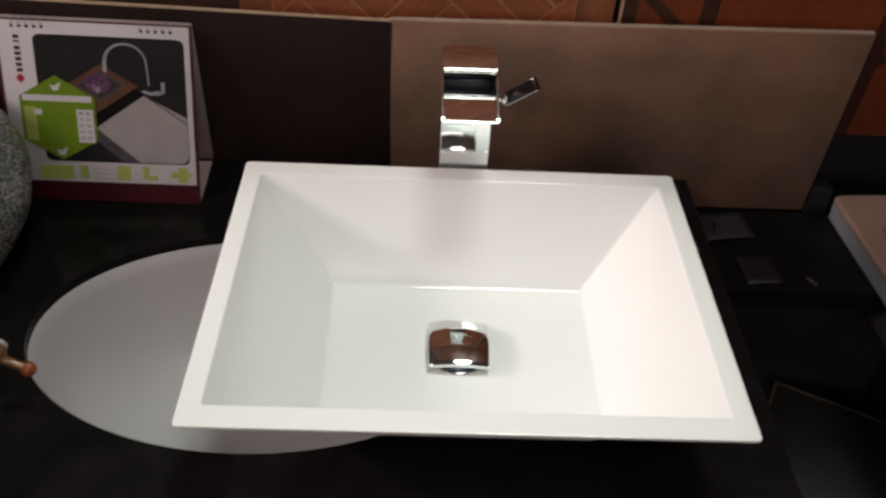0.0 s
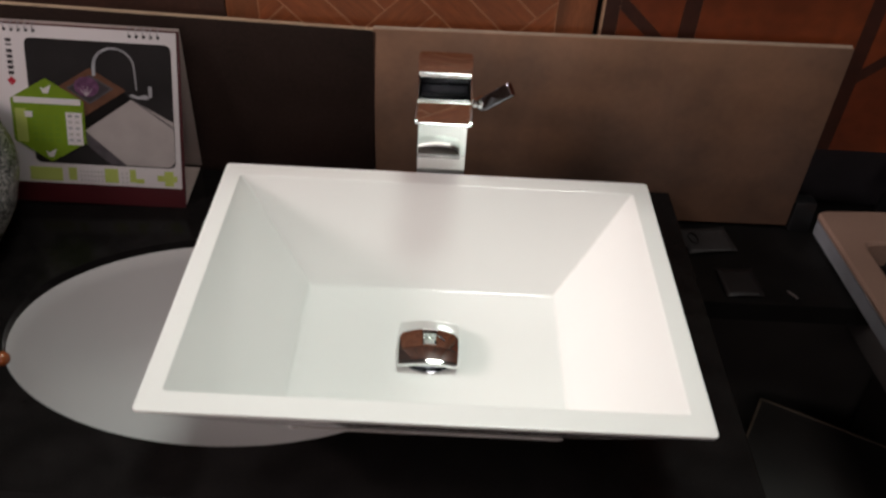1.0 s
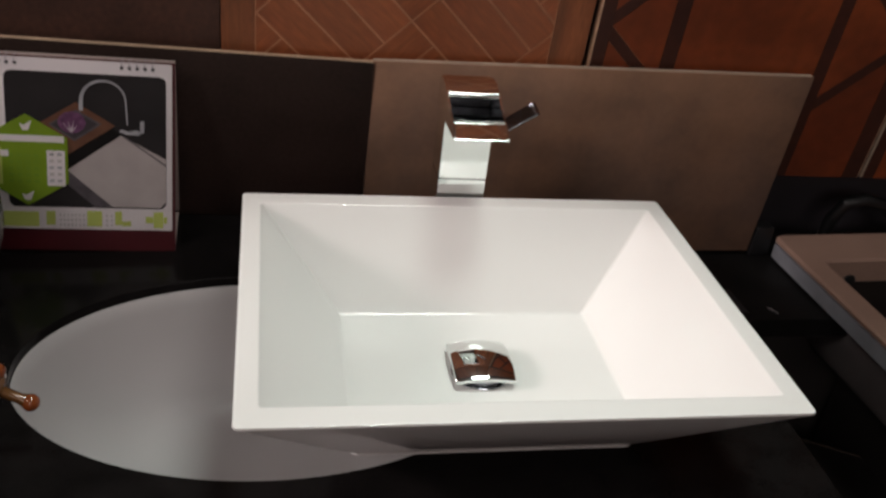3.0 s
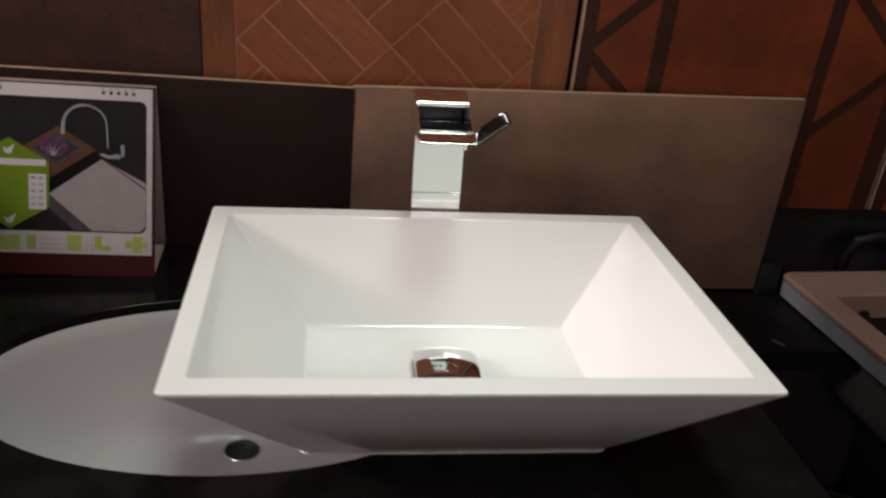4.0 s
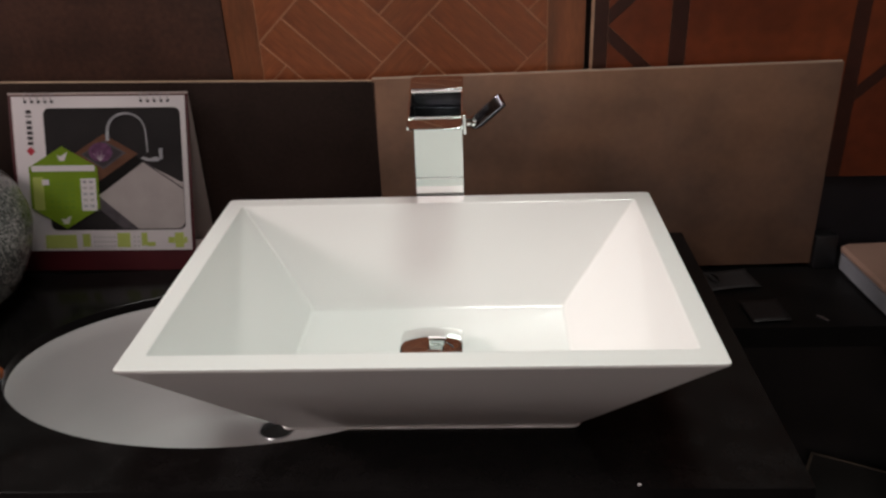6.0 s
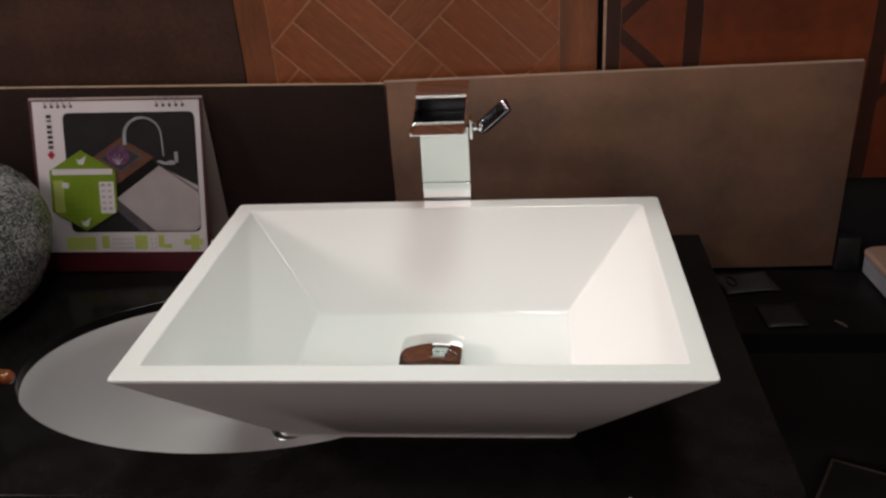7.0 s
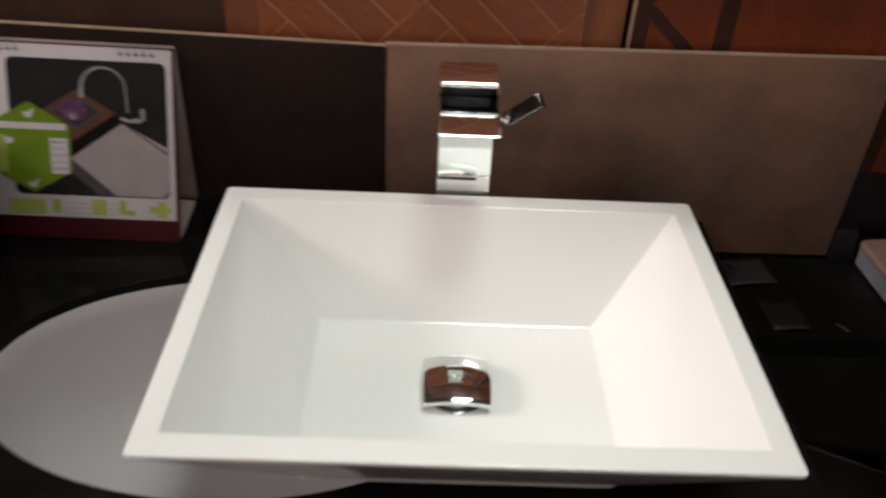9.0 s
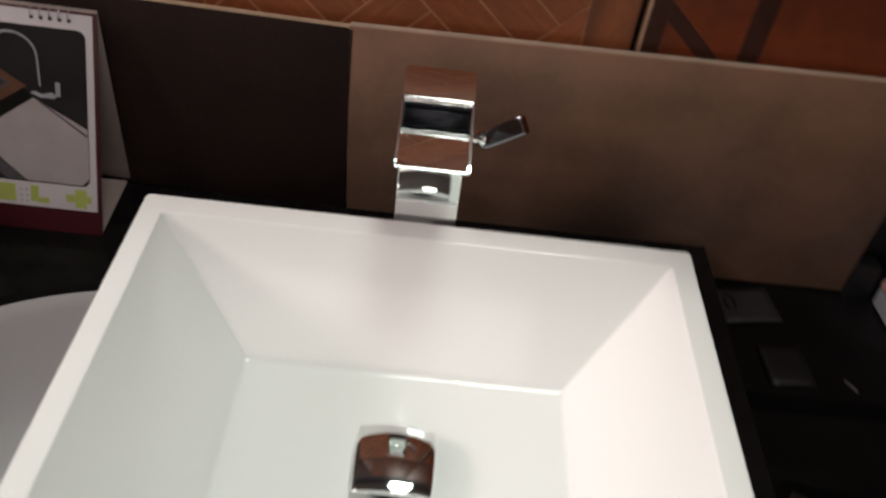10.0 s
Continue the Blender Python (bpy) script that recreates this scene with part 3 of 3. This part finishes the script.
# ---- desk calendar ----
def desk_calendar():
    x0, x1 = -0.5465, -0.3230
    top_y, top_z, foot_y = 0.519, 0.224, 0.4645
    lean = math.degrees(math.atan2(top_y - foot_y, top_z - TOP))
    t = thing("desk_calendar", pose(x0, foot_y - 0.006, TOP + 0.0046, -lean, 1.3, 1.7), "standing desk calendar with white page and dark red board", "calendar")
    w = x1 - x0
    h = math.hypot(top_y - foot_y, top_z - TOP)
    part("front_board", box(-0.003, w + 0.0015, 0.0025, 0.0050, 0.0002, h, 0.0005), RED_CARD, t, "dark red card board")
    back_lean = math.degrees(math.atan2(0.566 - top_y, top_z - TOP))
    m = Matrix.Translation((0, 0.0045, h)) @ Matrix.Rotation(radians(lean + back_lean), 4, "X")
    hb = math.hypot(0.566 - top_y, top_z - TOP)
    part("back_board", box(-0.003, w + 0.0015, 0.0, 0.0022, -hb + 0.0012, -0.001, 0.0005, m=m), CREAM, t, "cream inner back board")
    bm = bmesh.new()
    up = Matrix.Rotation(radians(lean), 4, "X")
    box(-0.002, w + 0.001, 0.004, 0.566 - foot_y - 0.003, 0.0006, 0.0022, 0.0003, bm=bm, m=up)
    part("base_board", bm, CREAM, t, "cream folded base board")
    part("top_fold", box(-0.004, w + 0.0015, 0.0053, 0.0063, h - 0.003, h + 0.0028, 0.0003), CREAM, t, "pale folded top edge")
    page = part("page", box(0.002, w - 0.002, 0.0008, 0.0024, 0.0265, h - 0.002, 0.0003), PAPER, t, "white printed page")
    pw, ph = w, h - 0.0285

    def ink(name, poly, material, level=1, parent=page):
        d = 0.0008 - 0.00035 * level
        return part(name, prism([(u * pw, 0.0265 + (1 - v) * ph) for u, v in poly], d, d + 0.0003), material, parent, smooth=False)

    def rect(u0, u1, v0, v1):
        return [(u0, v1), (u1, v1), (u1, v0), (u0, v0)]

    # photo with rounded corners
    r = 0.035
    round_box = []
    for cu, cv, a0 in ((0.962 - r, 0.080 + r, -90), (0.962 - r, 0.860 - r, 0), (0.185 + r, 0.860 - r, 90), (0.185 + r, 0.080 + r, 180)):
        for k in range(5):
            a = radians(a0 + 22.5 * k)
            round_box.append((cu + r * math.cos(a), cv + r * 1.15 * math.sin(a)))
    photo = ink("photo", round_box[::-1], PHOTO_DARK, 1)
    photo["label"] = "dark photo of a kitchen sink"
    ink("photo_worktop", [(0.470, 0.640), (0.735, 0.425), (0.960, 0.560), (0.960, 0.82), (0.93, 0.858), (0.690, 0.858)], PHOTO_GREY, 2)
    ink("photo_worktop_edge", [(0.470, 0.640), (0.690, 0.858), (0.600, 0.858), (0.435, 0.69)], PHOTO_RIM, 2)
    ink("photo_shadow", [(0.40, 0.60), (0.690, 0.375), (0.735, 0.425), (0.470, 0.640)], PHOTO_BLACK, 2)
    ink("photo_groove", [(0.745, 0.432), (0.751, 0.427), (0.960, 0.592), (0.960, 0.603)], PHOTO_RIM, 3)
    ink("photo_board", [(0.34, 0.370), (0.52, 0.240), (0.710, 0.370), (0.46, 0.560), (0.40, 0.54)], PHOTO_BROWN, 3)
    ink("photo_bowl_rim", [(0.385, 0.372), (0.52, 0.282), (0.645, 0.362), (0.51, 0.468)], PHOTO_RIM, 4)
    ink("photo_bowl", [(0.398, 0.374), (0.52, 0.296), (0.625, 0.362), (0.51, 0.452)], INK, 5)
    ink("photo_onion", [(0.500 + 0.068 * math.cos(radians(a)), 0.357 + 0.064 * math.sin(radians(a))) for a in range(360, 0, -30)], PHOTO_PURPLE, 6)
    for turn in (-38, -14, 10, 34):
        du, dv = math.sin(radians(turn)), -math.cos(radians(turn))
        root = (0.497, 0.415)
        ink("photo_onion_streak", [(root[0] - 0.004, root[1]), (root[0] + 0.070 * du, root[1] + 0.070 * dv), (root[0] + 0.004, root[1])], PHOTO_WHITE, 7)
    arc = [(0.545, 0.285)] + [(0.655 - 0.108 * math.cos(radians(a)), 0.225 - 0.115 * math.sin(radians(a))) for a in range(0, 181, 15)] + [(0.770, 0.36)]
    bm = bmesh.new()
    k = 0.0008 - 0.00035 * 8
    rings = []
    for i, (u, v) in enumerate(arc):
        before, after = arc[max(0, i - 1)], arc[min(len(arc) - 1, i + 1)]
        d = Vector((after[0] - before[0], after[1] - before[1])).normalized() * (0.0095 - 0.0065 * i / len(arc))
        sides = [(u - d.y, v + d.x), (u + d.y, v - d.x)]
        low, high = [(pu * pw, 0.0265 + (1 - pv) * ph) for pu, pv in sides]
        rings.append((low, high))
    prism([low for low, high in rings] + [high for low, high in reversed(rings)], k, k + 0.0003, bm)
    part("photo_tap", bm, PHOTO_LINE, page, smooth=False)
    ink("photo_tap_base", [(0.725, 0.400), (0.742, 0.388), (0.775, 0.402), (0.815, 0.388), (0.838, 0.405), (0.825, 0.420), (0.765, 0.418)], PHOTO_LINE, 4)
    ink("photo_tap_handle", rect(0.832, 0.852, 0.335, 0.405), PHOTO_LINE, 5)
    # green hexagon month leaf
    hx, hy, ra, rb = 0.280, 0.585, 0.222, 0.268
    leaf = ink("month_leaf", [(hx + ra * math.sin(radians(a)) * 1.02, hy - rb * math.cos(radians(a))) for a in range(0, -360, -60)], LIME, 8)
    leaf["label"] = "lime green hexagon month leaf"
    ink("leaf_band", rect(hx - 0.18, hx + 0.18, 0.440, 0.478), PAPER, 9)
    ink("leaf_date_panel", rect(hx + 0.095, hx + 0.182, 0.525, 0.735), PAPER, 9)
    ink("leaf_field", rect(hx - 0.178, hx - 0.118, 0.515, 0.73), LIME_PALE, 9)
    for k in range(5):
        for j in range(4):
            ink("date_bar", rect(hx - 0.088 + 0.04 * j, hx - 0.064 + 0.04 * j, 0.55 + 0.038 * k, 0.568 + 0.038 * k), LIME_DARK, 9)
        for j in range(2):
            ink("date_bar", rect(hx + 0.107 + 0.038 * j, hx + 0.129 + 0.038 * j, 0.540 + 0.039 * k, 0.556 + 0.039 * k), WEEK_GREY if k % 2 else PHOTO_LINE, 10)
    for v in (0.385, 0.795):
        ink("leaf_mark", [(hx - 0.03, v - 0.012), (hx - 0.012, v - 0.002), (hx + 0.03, v - 0.03), (hx + 0.012, v + 0.026), (hx - 0.016, v + 0.026)], PAPER, 9)
    ink("leaf_flag", rect(hx - 0.125, hx - 0.085, 0.530, 0.566), PAPER, 10)
    # lime week strip below the photo
    for a, b_, v0, v1, mt in ((0.145, 0.325, 0.895, 0.985, LIME_PALE), (0.36, 0.405, 0.89, 0.975, LIME_PALE), (0.56, 0.635, 0.885, 0.98, LIME_PALE), (0.70, 0.735, 0.885, 0.97, LIME_PALE), (0.735, 0.78, 0.945, 0.975, LIME_PALE),
                              (0.855, 0.894, 0.915, 0.955, LIME_PALE), (0.895, 0.945, 0.885, 0.985, LIME_PALE), (0.946, 0.965, 0.915, 0.955, LIME_PALE)):
        ink("week_block", rect(a, b_, v0, v1), mt, 1)
    for k in range(13):
        u = 0.425 + 0.019 * k if k < 7 else 0.655 + 0.024 * (k - 7)
        for v in (0.905, 0.935, 0.965):
            if not (0.69 < u < 0.79):
                ink("week_bar", rect(u, u + 0.009, v, v + 0.014), WEEK_GREY, 1)
    # upright lettering as plain blocks, and a red lozenge
    for k in range(7):
        ink("letter_block", rect(0.087, 0.117, 0.086 + 0.0335 * k, 0.107 + 0.0335 * k - 0.010 * (k == 1)), INK, 1)
    ink("lozenge", [(0.100, 0.318), (0.124, 0.347), (0.100, 0.377), (0.076, 0.347)], INK_RED, 1)
    # wire rings in two groups
    for g0 in (0.088, 0.745):
        for k in range(5):
            u = (g0 + 0.038 * k) * pw
            ring = [(u + 0.0006 * math.sin(radians(a)), 0.0025 + 0.0046 * math.cos(radians(a)), h - 0.0030 + 0.0052 * math.sin(radians(a))) for a in range(0, 360, 24)]
            part("wire_ring", tube(ring + ring[:1], 0.0006, 6, caps=False), WIRE, t)
            part("punch_hole", lathe([(0.0001, 0), (0.0021, 0)], 10, m=Matrix.Translation((u, 0.0007, h - 0.0085)) @ Matrix.Rotation(radians(90), 4, "X")), INK, page)
    return t


desk_calendar()


# ---- speckled granite vessel bowl ----
bowl = bmesh.new()
lathe([(0.0005, 0.0), (0.128, 0.0), (0.150, 0.006), (0.176, 0.025), (0.194, 0.055), (0.2015, 0.086), (0.2005, 0.104), (0.1955, 0.124), (0.1870, 0.1385), (0.1775, 0.1475), (0.1715, 0.1505), (0.1660, 0.1515),
       (0.1480, 0.1510), (0.1420, 0.1480), (0.1385, 0.1400), (0.136, 0.110), (0.126, 0.070), (0.100, 0.040), (0.050, 0.030), (0.0005, 0.029)], 96, bm=bowl)
for v in bowl.verts:
    k = noise.noise(v.co * 14) * 0.0022
    v.co += Vector((v.co.x, v.co.y, 0)).normalized() * k
granite_bowl = part("granite_bowl", bowl, SPECKLED, angle=60)
granite_bowl.matrix_world = pose(-0.682, 0.338, TOP)
tagged(granite_bowl, "round grey speckled granite vessel bowl with thick rounded rim", "bowl")


# ---- amber tap lying on the countertop ----
def amber_tap():
    t = thing("loose_tap", pose(-0.469, 0.060, TOP), "amber-yellow glazed tap with cross handle lying on the countertop", "tap")
    hub = Vector((0.023, 0.074, 0.062))
    foot = Vector((0.0, 0.0, 0.0292))
    d = (hub - foot).normalized()
    stem = [foot + d * s for s in (0.010, 0.022, 0.040, 0.042, 0.044, 0.046, 0.062, 0.070, 0.074)]
    part("stem", tube(stem, [0.0165, 0.0160, 0.0150, 0.0125, 0.0125, 0.0140, 0.0105, 0.0090, 0.0086], 24), AMBER, t)
    body = [foot + Vector(p) for p in ((-0.080, -0.012, -0.006), (-0.050, -0.008, -0.005), (-0.026, -0.004, -0.004), (-0.008, -0.001, -0.004), (0.004, 0.002, -0.004), (0.010, 0.004, -0.004))]
    part("body", tube(body, [0.020, 0.0215, 0.023, 0.0225, 0.019, 0.010], 24), AMBER, t)
    part("outlet", tube([foot + Vector(p) for p in ((-0.005, -0.010, -0.003), (-0.004, -0.035, -0.008), (-0.004, -0.060, -0.0095))], [0.018, 0.017, 0.0185], 20), AMBER, t)
    handle = part("handle_hub", tube([hub - d * 0.012, hub - d * 0.006, hub + d * 0.005, hub + d * 0.011], [0.0100, 0.0122, 0.0122, 0.0095], 24), AMBER, t, "amber cross handle hub")
    part("cap", tube([hub + d * 0.0112, hub + d * 0.014, hub + d * 0.0155], [0.0090, 0.0088, 0.006], 20), PAPER, handle, "white cap")
    across = Vector((0.80, -0.12, -0.42))
    across = (across - d * across.dot(d)).normalized()
    other = d.cross(across)
    for v in (across, -across, other, -other):
        arm = part("handle_arm", tube([hub + v * s for s in (0.008, 0.016, 0.026, 0.034)], [0.0060, 0.0050, 0.0048, 0.0064], 16), AMBER, handle)
        part("arm_knob", ball(0.0078, hub + v * 0.036), AMBER_DARK, arm, "brown glazed knob")
    return t


amber_tap()


# ---- beige composite sink standing low beside the countertop ----
def composite_sink():
    t = thing("composite_sink", pose(0.541, 0.582, -0.025, 0, 0, 3.5), "beige composite kitchen sink with grey edge strip", "sink")
    W, D, cx, cy = 0.60, 0.46, 0.30, -0.23
    prof = [(W / 2 - 0.004, D / 2 - 0.004, 0.012, -0.010), (W / 2, D / 2, 0.014, -0.007), (W / 2, D / 2, 0.014, -0.003), (W / 2 - 0.003, D / 2 - 0.003, 0.013, 0.0),
            (W / 2 - 0.036, D / 2 - 0.074, 0.012, 0.0), (W / 2 - 0.040, D / 2 - 0.078, 0.012, -0.004), (W / 2 - 0.047, D / 2 - 0.085, 0.02, -0.120), (W / 2 - 0.066, D / 2 - 0.105, 0.03, -0.135), (0.05, 0.05, 0.03, -0.137)]
    bm = bmesh.new()
    bridge(bm, [rrect(hx, hy, r, z, cx, cy) for hx, hy, r, z in prof], False, True)
    part("top", bm, SINK_BEIGE, t)
    bm = bmesh.new()
    bridge(bm, [rrect(W / 2 - k, D / 2 - k, 0.012, z, cx, cy) for k, z in ((0.012, -0.035), (0.004, -0.035), (0.001, -0.033), (0.001, -0.011), (0.005, -0.0102), (0.012, -0.0102))])
    part("edge_strip", bm, SINK_FILM, t, "grey protective edge strip")
    bm = bmesh.new()
    bridge(bm, [rrect(W / 2 - k, D / 2 - q, r, z, cx, cy) for k, q, r, z in ((0.030, 0.040, 0.02, -0.0102), (0.034, 0.046, 0.03, -0.060), (0.040, 0.056, 0.035, -0.120), (0.055, 0.072, 0.04, -0.142), (0.09, 0.10, 0.04, -0.150))], False, True)
    part("underside", bm, SINK_GREY, t, "rough grey underside")
    m = Matrix.Translation((0.088, -0.0832, -0.036)) @ Matrix.Rotation(radians(90), 4, "X")
    part("overflow_hole", lathe([(0.0001, 0.0), (0.011, 0.0), (0.0125, -0.001)], 24, m=m), HOLE, t, "black overflow hole")
    # steel block added under the rim only to give a glint
    part("mounting_clip", box(0.0125, 0.020, -0.035, -0.020, -0.058, -0.0355, 0.002), STEEL, t, "steel block added for a glint")
    return t


composite_sink()
crate = thing("sink_stand", pose(0.541, 0.582, -0.45, 0, 0, 3.5), "dark stand under the composite sink", "stand")
part("stand_body", box(0.11, 0.51, -0.39, -0.11, 0.0002, 0.2590, 0.003), CARTON, crate)
part("stand_top", box(0.10, 0.52, -0.40, -0.10, 0.2595, 0.2748, 0.002), CARTON, crate)


def carton():
    t = thing("carton", pose(0.50, 0.47, -0.45, 0, 0, -28), "dark carton with worn brown edges on the lower shelf", "box")
    x1, y0, z1 = 0.30, -0.22, 0.16
    part("carton_body", box(0.001, x1, y0, -0.001, 0.0002, z1 - 0.001, 0.0015), CARTON, t)
    for a in ((0, x1, -0.004, 0.0, z1 - 0.004, z1), (0, 0.004, y0, -0.0042, z1 - 0.004, z1), (0, 0.004, -0.004, 0.0, 0.0003, z1 - 0.0042)):
        part("worn_edge", box(*a, 0.0012), CARTON_EDGE, t, "worn brown edge")
    return t


carton()


def sheet(x, y, z, w, d, turn, material, label, mark=False):
    t = thing("paper_sheet", pose(x, y, z, 0, 0, turn), label, "paper")
    bm = bmesh.new()
    n = 6
    loops = []
    for j in range(n + 1):
        loops.append([(w * (i / n - 0.5), d * (j / n - 0.5), 0.0008 + 0.003 * (i / n) ** 2 * (j / n) + 0.0015 * (1 + math.sin(3 * i / n + 2 * j / n))) for i in range(n + 1)])
    bridge(bm, loops, cyclic=False)
    ob = part("sheet", bm, material, t)
    solid = ob.modifiers.new("thickness", "SOLIDIFY")
    solid.thickness = 0.0006
    if mark:
        ring = [(-0.020 + 0.006 * math.cos(radians(a)), 0.002 + 0.013 * math.sin(radians(a)), 0.0065) for a in range(0, 360, 30)]
        part("loop_mark", tube(ring + ring[:1], 0.0012, 6, caps=False), RUBBER, t, "black looped cord")
    return t


sheet(0.384, 0.543, -0.062, 0.070, 0.056, 9, PAPER_DARKENED, "crumpled paper sheet on the low ledge, its colour darkened for shade", True)
sheet(0.408, 0.450, -0.062, 0.050, 0.058, 4, SHEET_DARKENED, "grey plastic sheet on the low ledge, darkened in its colour")

# black hose and fittings behind the composite sink
hose = tube([(0.66, 0.630, -0.055), (0.66, 0.625, -0.02), (0.67, 0.618, 0.012), (0.70, 0.612, 0.022), (0.74, 0.612, 0.012), (0.77, 0.618, -0.02), (0.78, 0.622, -0.055)], 0.010, 14)
tagged(part("hose", hose, RUBBER), "black rubber hose bent behind the composite sink", "hose")
fit_block = box(0.508, 0.540, 0.578, 0.604, -0.0618, -0.012, 0.004)
tagged(part("corner_block", fit_block, RUBBER), "small black block at the sink's corner", "block")

# steel pin added to make a glint, placed to fit the camera's view
glint_mesh = tube([(0.469, 0.438, -0.0604), (0.474, 0.431, -0.0602), (0.479, 0.423, -0.0604)], [0.0010, 0.0017, 0.0010], 10)
tagged(part("metal_clip", glint_mesh, STEEL), "small shiny steel pin added for a glint on the low black ledge", "clip")

# white ball standing in for a bright point on the slab's edge
crumb = ball(0.0013, (0.178, 0.016, TOP + 0.0011), squash=(1.4, 1, 0.9))
tagged(part("crumb", crumb, PAPER), "tiny white ball for a bright point at the countertop's front edge", "crumb")
